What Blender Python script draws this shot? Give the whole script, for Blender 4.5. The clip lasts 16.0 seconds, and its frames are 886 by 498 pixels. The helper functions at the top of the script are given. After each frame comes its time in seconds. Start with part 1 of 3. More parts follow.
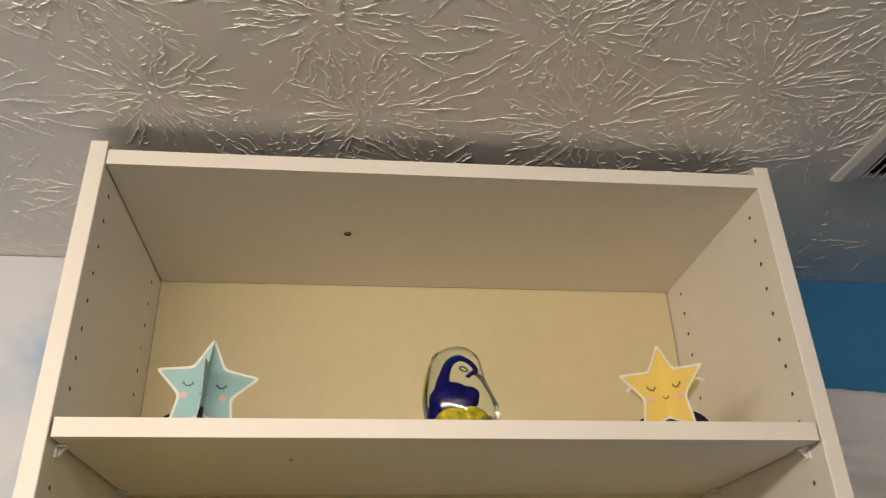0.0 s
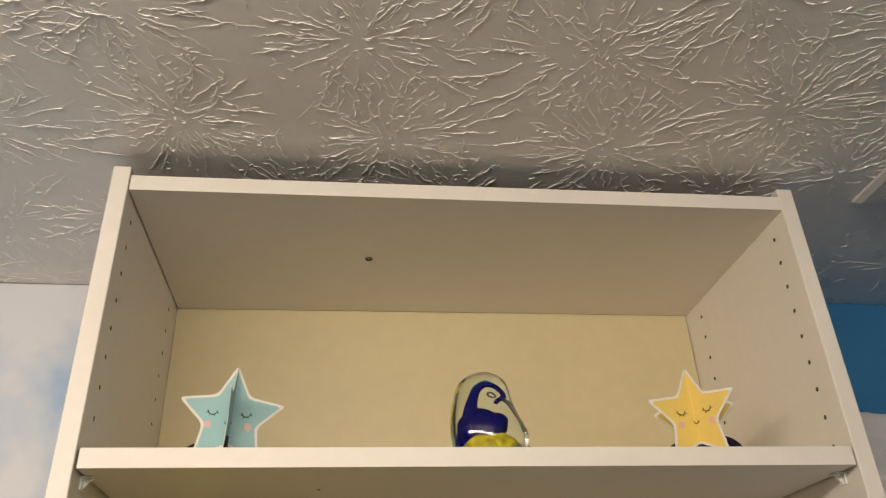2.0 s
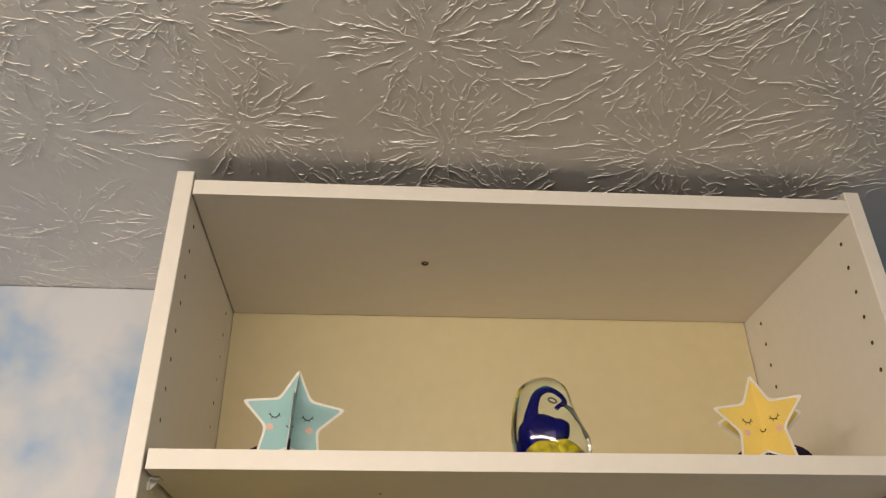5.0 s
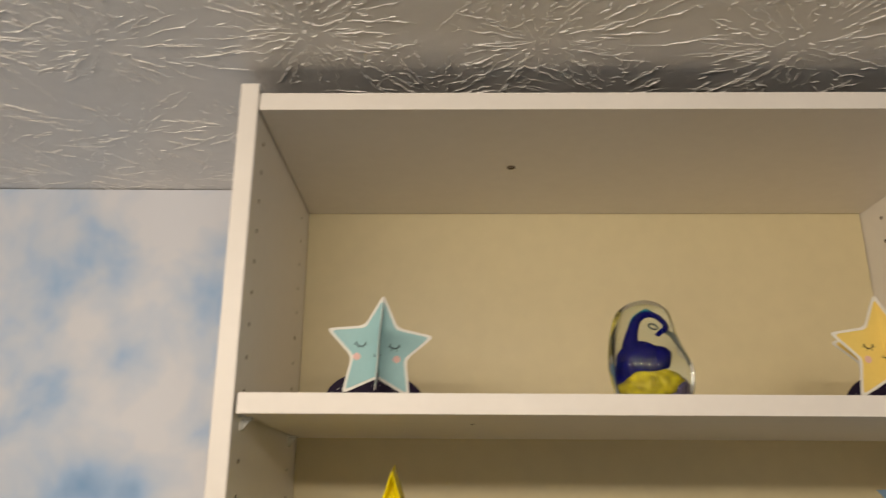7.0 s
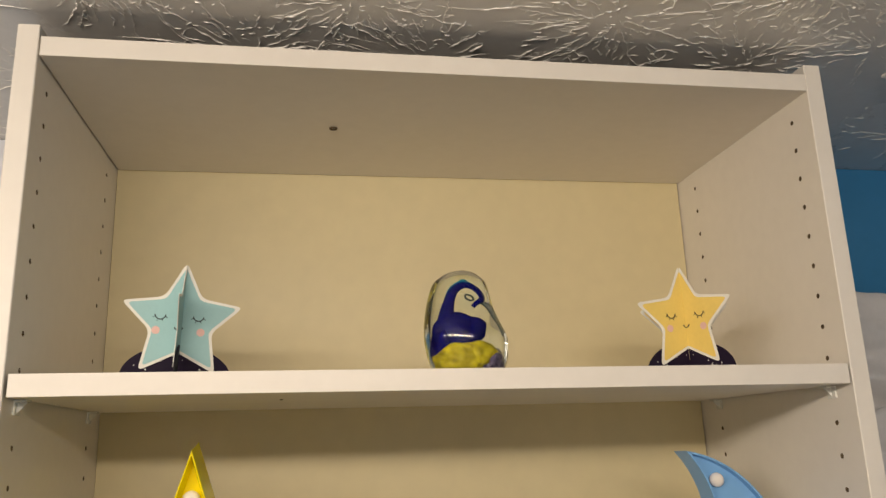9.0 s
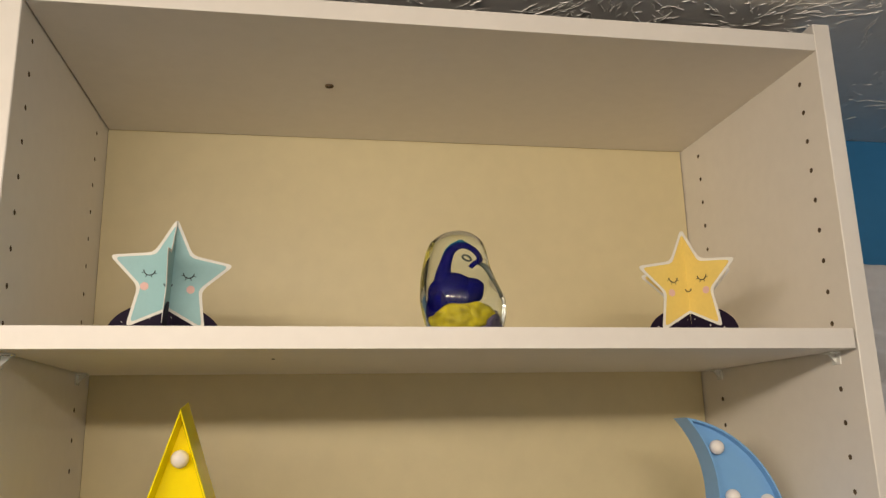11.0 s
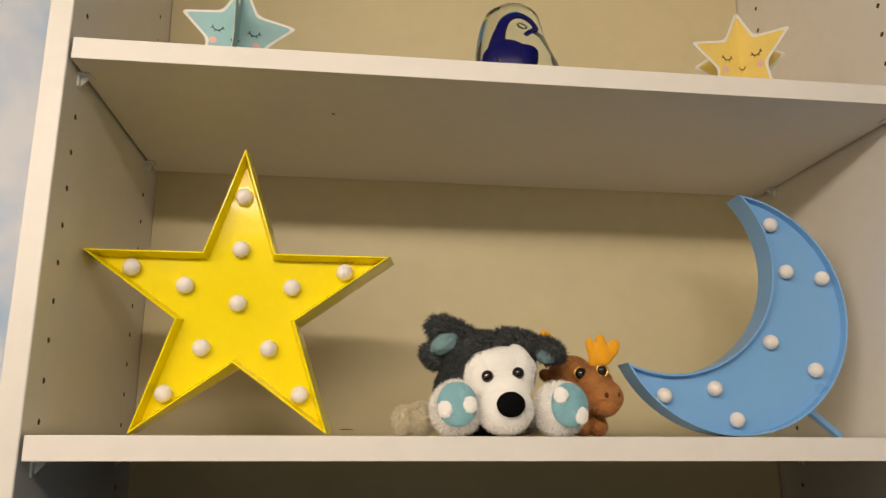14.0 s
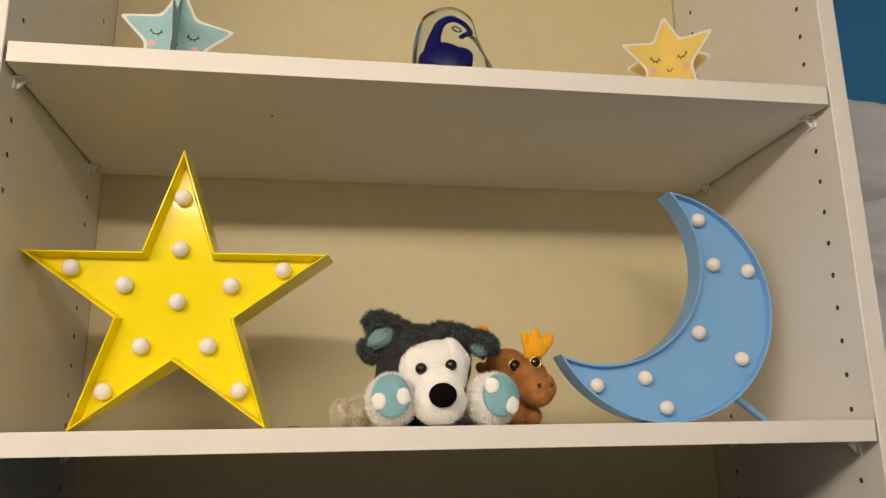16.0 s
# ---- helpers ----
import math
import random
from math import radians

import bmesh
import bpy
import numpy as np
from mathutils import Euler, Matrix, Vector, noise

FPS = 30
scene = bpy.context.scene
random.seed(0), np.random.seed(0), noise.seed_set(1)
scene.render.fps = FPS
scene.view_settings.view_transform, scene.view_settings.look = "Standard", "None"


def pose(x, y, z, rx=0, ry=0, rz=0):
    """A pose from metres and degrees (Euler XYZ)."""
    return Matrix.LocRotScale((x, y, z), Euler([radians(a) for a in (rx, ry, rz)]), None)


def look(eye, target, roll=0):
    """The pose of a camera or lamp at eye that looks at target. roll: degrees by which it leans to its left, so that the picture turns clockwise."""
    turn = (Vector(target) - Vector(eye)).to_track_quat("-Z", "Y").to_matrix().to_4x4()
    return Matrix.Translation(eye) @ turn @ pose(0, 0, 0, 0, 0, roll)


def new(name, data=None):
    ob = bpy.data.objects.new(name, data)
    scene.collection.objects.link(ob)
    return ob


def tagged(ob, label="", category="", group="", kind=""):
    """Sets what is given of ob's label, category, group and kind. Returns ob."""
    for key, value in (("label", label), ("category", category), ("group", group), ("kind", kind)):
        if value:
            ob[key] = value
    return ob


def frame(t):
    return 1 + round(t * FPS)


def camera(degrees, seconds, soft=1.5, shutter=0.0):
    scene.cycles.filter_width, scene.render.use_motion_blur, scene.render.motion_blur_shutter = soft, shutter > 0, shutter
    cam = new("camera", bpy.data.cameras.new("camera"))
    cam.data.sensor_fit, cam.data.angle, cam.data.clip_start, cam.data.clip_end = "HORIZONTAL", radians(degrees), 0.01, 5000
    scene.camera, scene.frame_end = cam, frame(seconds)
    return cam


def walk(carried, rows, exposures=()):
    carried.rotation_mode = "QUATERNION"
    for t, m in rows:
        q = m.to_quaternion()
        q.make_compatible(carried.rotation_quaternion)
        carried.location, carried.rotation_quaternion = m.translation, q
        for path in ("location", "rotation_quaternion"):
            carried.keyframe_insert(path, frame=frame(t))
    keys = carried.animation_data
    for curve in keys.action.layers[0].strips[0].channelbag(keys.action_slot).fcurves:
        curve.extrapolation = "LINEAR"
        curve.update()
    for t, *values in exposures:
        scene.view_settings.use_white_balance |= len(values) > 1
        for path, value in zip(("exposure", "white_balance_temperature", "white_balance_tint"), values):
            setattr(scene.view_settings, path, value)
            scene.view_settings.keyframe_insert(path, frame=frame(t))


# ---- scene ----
cam = camera(59.2, 16.0, soft=1.3, shutter=0.4)
PATH = [
    (0, (-0.102, -0.754, 1.834), (0.12, 1.001, 2.766), -1.8),
    (0.5, (-0.098, -0.752, 1.829), (0.162, 0.999, 2.759), -0.5),
    (1, (-0.105, -0.747, 1.823), (0.16, 1.003, 2.753), -0.3),
    (1.5, (-0.121, -0.748, 1.84), (0.143, 0.987, 2.8), -2.4),
    (2, (-0.137, -0.742, 1.838), (0.099, 0.98, 2.827), -2.5),
    (2.5, (-0.155, -0.735, 1.838), (0.051, 0.984, 2.84), -2.2),
    (3, (-0.158, -0.737, 1.838), (0.026, 0.982, 2.844), -2.0),
    (3.5, (-0.156, -0.74, 1.836), (0.027, 0.974, 2.849), -1.7),
    (3.7, (-0.155, -0.736, 1.837), (0.021, 0.982, 2.845), -1.3),
    (6, (-0.186, -0.73, 1.835), (-0.045, 0.989, 2.849), -1.2),
    (6.5, (-0.201, -0.723, 1.847), (-0.112, 1.026, 2.813), 1.4),
    (6.7, (-0.206, -0.717, 1.879), (-0.197, 1.094, 2.729), 4.7),
    (7, (-0.187, -0.709, 1.953), (-0.202, 1.195, 2.566), 0.1),
    (7.5, (-0.153, -0.699, 1.987), (0.065, 1.209, 2.547), -2.5),
    (8, (-0.154, -0.702, 1.992), (0.112, 1.208, 2.52), -1.4),
    (8.5, (-0.145, -0.696, 1.987), (0.163, 1.214, 2.495), -1.4),
    (9, (-0.136, -0.687, 1.979), (0.196, 1.225, 2.464), -1.9),
    (9.2, (-0.14, -0.68, 1.976), (0.214, 1.229, 2.453), -2.2),
    (11.3, (-0.126, -0.662, 1.947), (0.209, 1.257, 2.398), -1.3),
    (11.5, (-0.122, -0.668, 1.937), (0.222, 1.247, 2.398), -1.9),
    (12, (-0.133, -0.658, 1.912), (0.194, 1.256, 2.39), -2.3),
    (12.3, (-0.187, -0.656, 1.856), (0.089, 1.264, 2.344), 0.5),
    (12.5, (-0.194, -0.65, 1.802), (0.002, 1.271, 2.324), 2.6),
    (12.7, (-0.187, -0.663, 1.777), (-0.027, 1.263, 2.292), 3.2),
    (13, (-0.167, -0.651, 1.75), (-0.004, 1.272, 2.277), 2.1),
    (13.5, (-0.15, -0.633, 1.729), (0.054, 1.296, 2.218), 0.9),
    (14, (-0.136, -0.626, 1.723), (0.081, 1.308, 2.184), 0.2),
    (14.5, (-0.116, -0.639, 1.719), (0.139, 1.289, 2.183), -0.5),
    (15, (-0.114, -0.647, 1.712), (0.154, 1.279, 2.179), -0.4),
    (15.5, (-0.112, -0.643, 1.711), (0.173, 1.281, 2.179), -0.5),
    (16, (-0.105, -0.648, 1.711), (0.184, 1.274, 2.183), -1.0),
]
walk(cam, [(t, look(eye, target, roll)) for t, eye, target, roll in PATH],
     exposures=[(0.0, 0.02), (3.5, -0.04), (6.0, -0.10), (6.5, -0.16), (7.0, -0.17), (7.5, -0.10), (9.0, 0.0), (11.5, -0.03), (12.0, -0.10), (12.5, -0.17), (13.0, -0.18), (13.5, -0.08), (14.5, 0.0), (16.0, 0.05)])

# ---- light ----
world = bpy.data.worlds.new("room_world")
scene.world = world
world.use_nodes = True
world.node_tree.nodes["Background"].inputs[0].default_value = (0.9, 0.85, 0.8, 1)
world.node_tree.nodes["Background"].inputs[1].default_value = 0.02


def area_lamp(name, place, target, size, watts, colour):
    data = bpy.data.lights.new(name, "AREA")
    data.shape, data.size, data.size_y, data.energy, data.color = "RECTANGLE", *size, watts, colour
    ob = new(name, data)
    ob.matrix_world = look(place, target)
    return ob


# the long ceiling lamp of the room, in front of the bookcase and somewhat to its left
LAMP = (-0.55, -1.09, 2.253)
TINT = (1.0, 0.858, 0.705)
area_lamp("key_and_fill_light", LAMP, (-0.15, 0.2, 1.85), (1.8, 0.032), 14.0, TINT)
# added fill light, turned to the rear wall so its bounce lifts the ceiling
area_lamp("key_and_fill_light", (LAMP[0], LAMP[1] - 0.06, LAMP[2]), (LAMP[0], -2.8, 2.0), (1.6, 0.05), 31.0, TINT)

# ---- materials ----


def material(name, colour, rough=0.5, metal=0.0, vary=0.06, scale=30.0, bump=0.0, bump_scale=300.0, spec=0.5, coat=0.0, sheen=0.0, sss=0.0):
    """A surface with mottling at two scales and a fine relief."""
    m = bpy.data.materials.new(name)
    m.use_nodes = True
    nt = m.node_tree
    b = nt.nodes["Principled BSDF"]
    b.inputs["Roughness"].default_value, b.inputs["Metallic"].default_value = rough, metal
    b.inputs["Specular IOR Level"].default_value = spec
    b.inputs["Coat Weight"].default_value = coat
    b.inputs["Sheen Weight"].default_value = sheen
    if sss:
        b.inputs["Subsurface Weight"].default_value = sss
        b.inputs["Subsurface Radius"].default_value = (0.004, 0.004, 0.004)
    co = nt.nodes.new("ShaderNodeTexCoord")
    mixes = []
    for s, amount in ((scale, vary), (scale * 9, vary * 0.6)):
        n = nt.nodes.new("ShaderNodeTexNoise")
        n.inputs["Scale"].default_value, n.inputs["Detail"].default_value = s, 5
        nt.links.new(co.outputs["Object"], n.inputs["Vector"])
        r = nt.nodes.new("ShaderNodeMapRange")
        r.inputs["From Min"].default_value, r.inputs["From Max"].default_value = 0.3, 0.7
        r.inputs["To Min"].default_value, r.inputs["To Max"].default_value = 1 - amount, 1 + amount * 0.4
        nt.links.new(n.outputs["Fac"], r.inputs["Value"])
        mixes.append(r)
    mul = nt.nodes.new("ShaderNodeMath")
    mul.operation = "MULTIPLY"
    for i, r in enumerate(mixes):
        nt.links.new(r.outputs[0], mul.inputs[i])
    mix = nt.nodes.new("ShaderNodeVectorMath")
    mix.operation = "SCALE"
    mix.inputs[0].default_value = colour
    nt.links.new(mul.outputs[0], mix.inputs["Scale"])
    nt.links.new(mix.outputs[0], b.inputs["Base Color"])
    rr = nt.nodes.new("ShaderNodeMapRange")
    rr.inputs["To Min"].default_value, rr.inputs["To Max"].default_value = max(rough - 0.08, 0.02), min(rough + 0.08, 1)
    nt.links.new(mixes[0].outputs[0], rr.inputs["Value"])
    rr.inputs["From Min"].default_value, rr.inputs["From Max"].default_value = 1 - vary, 1 + vary * 0.4
    nt.links.new(rr.outputs[0], b.inputs["Roughness"])
    if bump:
        n = nt.nodes.new("ShaderNodeTexNoise")
        n.inputs["Scale"].default_value, n.inputs["Detail"].default_value = bump_scale, 4
        nt.links.new(co.outputs["Object"], n.inputs["Vector"])
        bp = nt.nodes.new("ShaderNodeBump")
        bp.inputs["Strength"].default_value, bp.inputs["Distance"].default_value = bump, 0.001
        nt.links.new(n.outputs["Fac"], bp.inputs["Height"])
        nt.links.new(bp.outputs[0], b.inputs["Normal"])
    return m


WHITE = material("white_melamine", (0.80, 0.757, 0.695), 0.42, vary=0.035, scale=7, bump=0.05, bump_scale=900)
BACK = material("cream_hardboard", (0.665, 0.578, 0.350), 0.5, vary=0.05, scale=5, bump=0.06, bump_scale=500)
PLASTER = material("ceiling_paint", (0.88, 0.85, 0.81), 0.25, vary=0.05, scale=6, bump=0.25, bump_scale=140, spec=0.55)
WALL = material("room_paint", (0.66, 0.64, 0.60), 0.6, bump=0.1)
BLUE_WALL = material("blue_wall_paint", (0.05, 0.25, 0.52), 0.5, vary=0.05, scale=9, bump=0.12, bump_scale=220)
# unseen floor, coloured very dark to hold down light bounced from below
LOW_BOUNCE_CARPET = material("low_bounce_carpet", (0.05, 0.043, 0.037), 0.95, vary=0.2, scale=60, bump=0.5)
CLOTH = material("white_fabric", (0.72, 0.71, 0.72), 0.85, vary=0.06, scale=16, bump=0.2, bump_scale=500, sheen=0.2)
PIN = material("clear_plastic_pin", (0.80, 0.80, 0.76), 0.25, vary=0.02, sss=0.2)
DARK_HOLE = material("raw_chipboard", (0.16, 0.11, 0.06), 0.9, vary=0.25, scale=400)
SCUFF = material("scuff", (0.10, 0.085, 0.06), 0.8)
# raw board brown, taken darker to put shade into the narrow gaps
GAP_SHADE_END = material("raw_board_gap_shade", (0.06, 0.042, 0.028), 0.9, vary=0.2, scale=300)
YELLOW = material("yellow_plastic", (0.94, 0.77, 0.0005), 0.15, vary=0.02, scale=12, bump=0.35, bump_scale=28, spec=0.2, sss=0.4)
LIGHT_BLUE = material("light_blue_plastic", (0.20, 0.43, 0.76), 0.32, vary=0.02, scale=12)
BULB = material("white_bulb_plastic", (0.87, 0.82, 0.78), 0.2, vary=0.015, sss=0.8)
PAPER_EDGE = material("white_paper", (0.80, 0.78, 0.72), 0.7, vary=0.03, bump=0.1)
CYAN = material("pale_blue_paper", (0.33, 0.55, 0.57), 0.65, vary=0.04, bump=0.12, bump_scale=700)
GOLD = material("yellow_paper", (0.85, 0.63, 0.16), 0.65, vary=0.05, bump=0.12, bump_scale=700)
NAVY = material("navy_paper", (0.014, 0.008, 0.024), 0.7, vary=0.1, bump=0.1, spec=0.15)
INK = material("black_ink", (0.02, 0.02, 0.025), 0.6)
PINK = material("pink_ink", (0.78, 0.50, 0.45), 0.7)
GREY_FUR = material("dark_grey_plush", (0.046, 0.054, 0.058), 0.9, vary=0.45, scale=45, sheen=0.35)
WHITE_FUR = material("white_plush", (0.95, 0.93, 0.89), 0.9, vary=0.03, scale=60, sheen=0.3)
CREAM_FUR = material("cream_plush", (0.74, 0.66, 0.48), 0.9, vary=0.15, scale=60, sheen=0.3)
TEAL = material("teal_plush", (0.27, 0.52, 0.58), 0.9, vary=0.15, scale=120, bump=0.4, sheen=0.3)
EAR_BLUE = material("slate_blue_plush", (0.24, 0.38, 0.40), 0.9, vary=0.15, scale=120, bump=0.4)
NOSE = material("black_flock", (0.003, 0.003, 0.0035), 0.9, bump=0.2, spec=0.1)
EYE = material("dark_brown_bead", (0.010, 0.005, 0.003), 0.06, coat=0.5)
BROWN_FUR = material("brown_plush", (0.55, 0.235, 0.058), 0.9, vary=0.16, scale=50, sheen=0.25)
DARK_BROWN = material("dark_brown_thread", (0.09, 0.03, 0.014), 0.9)
ORANGE = material("orange_felt", (0.95, 0.43, 0.012), 0.85, vary=0.08, scale=90, bump=0.4, bump_scale=900)
GOLD_RING = material("gold_foil", (0.80, 0.45, 0.12), 0.3, metal=1.0, vary=0.3, scale=700)
# near-black, for the unseen boxes that darken the compartment below S2
ABSORBER = material("absorber_charcoal", (0.012, 0.013, 0.014), 0.9, vary=0.2, bump=0.4, bump_scale=700)
VENT_WHITE = material("white_enamel", (0.66, 0.65, 0.64), 0.4, vary=0.03)
DUCT_SHADE = material("duct_shade", (0.03, 0.03, 0.03), 0.8)
COBALT = material("cobalt_glass", (0.002, 0.0025, 0.115), 0.6, vary=0.5, scale=120, spec=0.0)
TURQUOISE = material("turquoise_glass", (0.01, 0.17, 0.25), 0.15, vary=0.2, scale=120)
YELLOW_GLASS = material("yellow_frit", (0.58, 0.47, 0.02), 0.4, vary=0.6, scale=130, spec=0.1)
DARK_GLASS = material("green_grey_glass", (0.05, 0.07, 0.06), 0.1, vary=0.3, scale=90)
VIOLET_GLASS = material("violet_frit", (0.09, 0.07, 0.15), 0.3, vary=0.6, scale=160, bump=0.3)


def cloud_paper():
    """Printed sky: white clouds with soft blue gaps."""
    m = material("cloud_wallpaper", (1, 1, 1), 0.55, bump=0.06, bump_scale=500)
    nt = m.node_tree
    b = nt.nodes["Principled BSDF"]
    co = nt.nodes.new("ShaderNodeTexCoord")
    warp = nt.nodes.new("ShaderNodeTexNoise")
    warp.inputs["Scale"].default_value = 5.0
    add = nt.nodes.new("ShaderNodeVectorMath")
    add.operation = "MULTIPLY_ADD"
    add.inputs[1].default_value = (0.10, 0.10, 0.10)
    nt.links.new(co.outputs["Object"], warp.inputs["Vector"])
    nt.links.new(warp.outputs["Color"], add.inputs[0])
    nt.links.new(co.outputs["Object"], add.inputs[2])
    n = nt.nodes.new("ShaderNodeTexNoise")
    n.inputs["Scale"].default_value, n.inputs["Detail"].default_value, n.inputs["Roughness"].default_value = 9.0, 3.5, 0.47
    nt.links.new(add.outputs[0], n.inputs["Vector"])
    ramp = nt.nodes.new("ShaderNodeValToRGB")
    e = ramp.color_ramp.elements
    e[0].position, e[0].color = 0.27, (0.20, 0.36, 0.62, 1)
    e[1].position, e[1].color = 0.60, (0.68, 0.70, 0.76, 1)
    mid = ramp.color_ramp.elements.new(0.36)
    mid.color = (0.35, 0.50, 0.73, 1)
    mid2 = ramp.color_ramp.elements.new(0.46)
    mid2.color = (0.53, 0.61, 0.74, 1)
    nt.links.new(n.outputs["Fac"], ramp.inputs["Fac"])
    nt.links.new(ramp.outputs[0], b.inputs["Base Color"])
    return m


def clear_glass():
    """Thick clear glass."""
    m = bpy.data.materials.new("clear_glass")
    m.use_nodes = True
    nt = m.node_tree
    b = nt.nodes["Principled BSDF"]
    b.inputs["Base Color"].default_value = (0.86, 0.93, 0.90, 1)
    b.inputs["Transmission Weight"].default_value, b.inputs["Roughness"].default_value, b.inputs["IOR"].default_value = 1.0, 0.0, 1.48
    return m


CLOUDS, GLASS = cloud_paper(), clear_glass()

# ---- mesh helpers ----


def part(name, bm, mat, parent=None, label="", smooth=False):
    """Links a bmesh as one mesh object, under a thing where one is given."""
    me = bpy.data.meshes.new(name)
    if smooth:
        for f in bm.faces:
            f.smooth = True
    bm.normal_update()
    bm.to_mesh(me)
    bm.free()
    me.materials.append(mat)
    ob = new(name, me)
    if parent:
        ob.parent = parent
    if label:
        tagged(ob, label)
    return ob


def thing(name, label, category, group="", kind="", place=None):
    ob = new(name)
    ob.empty_display_size = 0.05
    if place is not None:
        ob.matrix_world = place
    return tagged(ob, label, category, group, kind)


def box(lo, hi, bevel=0.0):
    bm = bmesh.new()
    bmesh.ops.create_cube(bm, size=1)
    for v in bm.verts:
        v.co = Vector([l + (c + 0.5) * (h - l) for c, l, h in zip(v.co, lo, hi)])
    if bevel:
        bmesh.ops.bevel(bm, geom=bm.edges[:], offset=bevel, segments=2, profile=0.5, affect="EDGES")
    return bm


def from_lists(verts, faces):
    me = bpy.data.meshes.new("tmp")
    me.from_pydata(verts, [], faces)
    bm = bmesh.new()
    bm.from_mesh(me)
    bpy.data.meshes.remove(me)
    return bm


def blob(centre, radii, sub=4, rough=0.0, freq=40.0, turn=None):
    """A rounded lump with an uneven surface."""
    bm = bmesh.new()
    bmesh.ops.create_icosphere(bm, subdivisions=sub, radius=1)
    for v in bm.verts:
        d = 1 + rough * noise.noise(v.co * 2.2 + Vector(centre) * freq)
        p = Vector([c * r * d for c, r in zip(v.co, radii)])
        v.co = (turn @ p if turn else p) + Vector(centre)
    return bm


def join(*some):
    out = bmesh.new()
    for bm in some:
        me = bpy.data.meshes.new("tmp")
        bm.to_mesh(me)
        bm.free()
        out.from_mesh(me)
        bpy.data.meshes.remove(me)
    return out


def furry(bm, length, density, lean=(0, 0, -0.35), width=0.0006, seed=1):
    """Adds short hairs, thin blades, all over a lump."""
    rng = random.Random(seed)
    bm.normal_update()
    verts, faces = [], []
    for f in bm.faces:
        want = f.calc_area() * density
        n = int(want) + (rng.random() < want - int(want))
        cs = [v.co for v in f.verts]
        for _ in range(n):
            a, b = rng.random(), rng.random()
            if a + b > 1:
                a, b = 1 - a, 1 - b
            p = cs[0] + (cs[1] - cs[0]) * a + (cs[2] - cs[0]) * b
            clump = Vector((noise.noise(p * 160), noise.noise(p * 160 + Vector((7, 3, 1))), noise.noise(p * 160 + Vector((2, 9, 4)))))
            d = (f.normal + Vector(lean) + clump * 0.6 + Vector((rng.uniform(-1, 1), rng.uniform(-1, 1), rng.uniform(-1, 1))) * 0.25).normalized()
            side = d.cross(Vector((rng.uniform(-1, 1), rng.uniform(-1, 1), rng.uniform(-1, 1)))).normalized() * width
            h = length * rng.uniform(0.6, 1.15)
            k = len(verts)
            verts += [p - side, p + side, p + d * h]
            faces.append((k, k + 1, k + 2))
    return join(bm, from_lists(verts, faces))


def tube(points, radius, sides=8, taper=None):
    """A round rod along points, closed at its ends."""
    bm = bmesh.new()
    pts = [Vector(p) for p in points]
    rings = []
    for i, p in enumerate(pts):
        t = (pts[min(i + 1, len(pts) - 1)] - pts[max(i - 1, 0)]).normalized()
        u = t.cross(Vector((0.13, 0.97, 0.21))).normalized()
        w = t.cross(u)
        r = radius * (taper[i] if taper else 1)
        rings.append([bm.verts.new(p + (u * math.cos(a) + w * math.sin(a)) * r) for a in np.linspace(0, 2 * math.pi, sides, endpoint=False)])
    for a, b in zip(rings, rings[1:]):
        for i in range(sides):
            bm.faces.new((a[i], a[(i + 1) % sides], b[(i + 1) % sides], b[i]))
    bm.faces.new(rings[0][::-1])
    bm.faces.new(rings[-1])
    bmesh.ops.recalc_face_normals(bm, faces=bm.faces[:])
    return bm


def slab(outline, thick, to_world):
    """A flat plate from an outline in its own plane, with thickness; to_world(u, v, w) gives the place."""
    n = len(outline)
    verts = [to_world(u, v, 0) for u, v in outline] + [to_world(u, v, thick) for u, v in outline]
    faces = [list(range(n))[::-1], list(range(n, 2 * n))] + [(i, (i + 1) % n, n + (i + 1) % n, n + i) for i in range(n)]
    bm = from_lists(verts, faces)
    bmesh.ops.recalc_face_normals(bm, faces=bm.faces[:])
    return bm


# ---- room ----
CEIL = 2.374
ROOM = (-2.1, 1.7, -2.9)  # left, right, behind the camera
WALL_Y, WALL_TURN = 0.3295, 0.0148  # the wall behind the bookcase, and how it runs off square


def wall_y(x):
    return WALL_Y + WALL_TURN * x


def prism(corners, z0, z1):
    n = len(corners)
    verts = [(x, y, z0) for x, y in corners] + [(x, y, z1) for x, y in corners]
    faces = [list(range(n))[::-1], list(range(n, 2 * n))] + [(i, (i + 1) % n, n + (i + 1) % n, n + i) for i in range(n)]
    bm = from_lists(verts, faces)
    bmesh.ops.recalc_face_normals(bm, faces=bm.faces[:])
    return bm


L, R, B = ROOM
tagged(part("wall_north", prism([(L, wall_y(L)), (R, wall_y(R)), (R, 0.5), (L, 0.5)], 0, CEIL - 0.001), BLUE_WALL), "blue painted wall behind the bookcase", "wall", kind="structure")
tagged(part("wall_west", box((L - 0.1, B, 0), (L, 0.5, CEIL - 0.001)), WALL), "plain light painted side wall", "wall", kind="structure")
tagged(part("wall_east", box((R, B, 0), (R + 0.1, 0.5, CEIL - 0.001)), BLUE_WALL), "blue painted side wall", "wall", kind="structure")
tagged(part("wall_south", box((L - 0.1, B - 0.1, 0), (R + 0.1, B, CEIL - 0.001)), WALL), "plain light painted wall across the room", "wall", kind="structure")
tagged(part("floor", box((L - 0.1, B - 0.1, -0.1), (R + 0.1, 0.5, 0)), LOW_BOUNCE_CARPET), "unseen carpeted floor, darkened to cut bounce light", "floor", kind="structure")


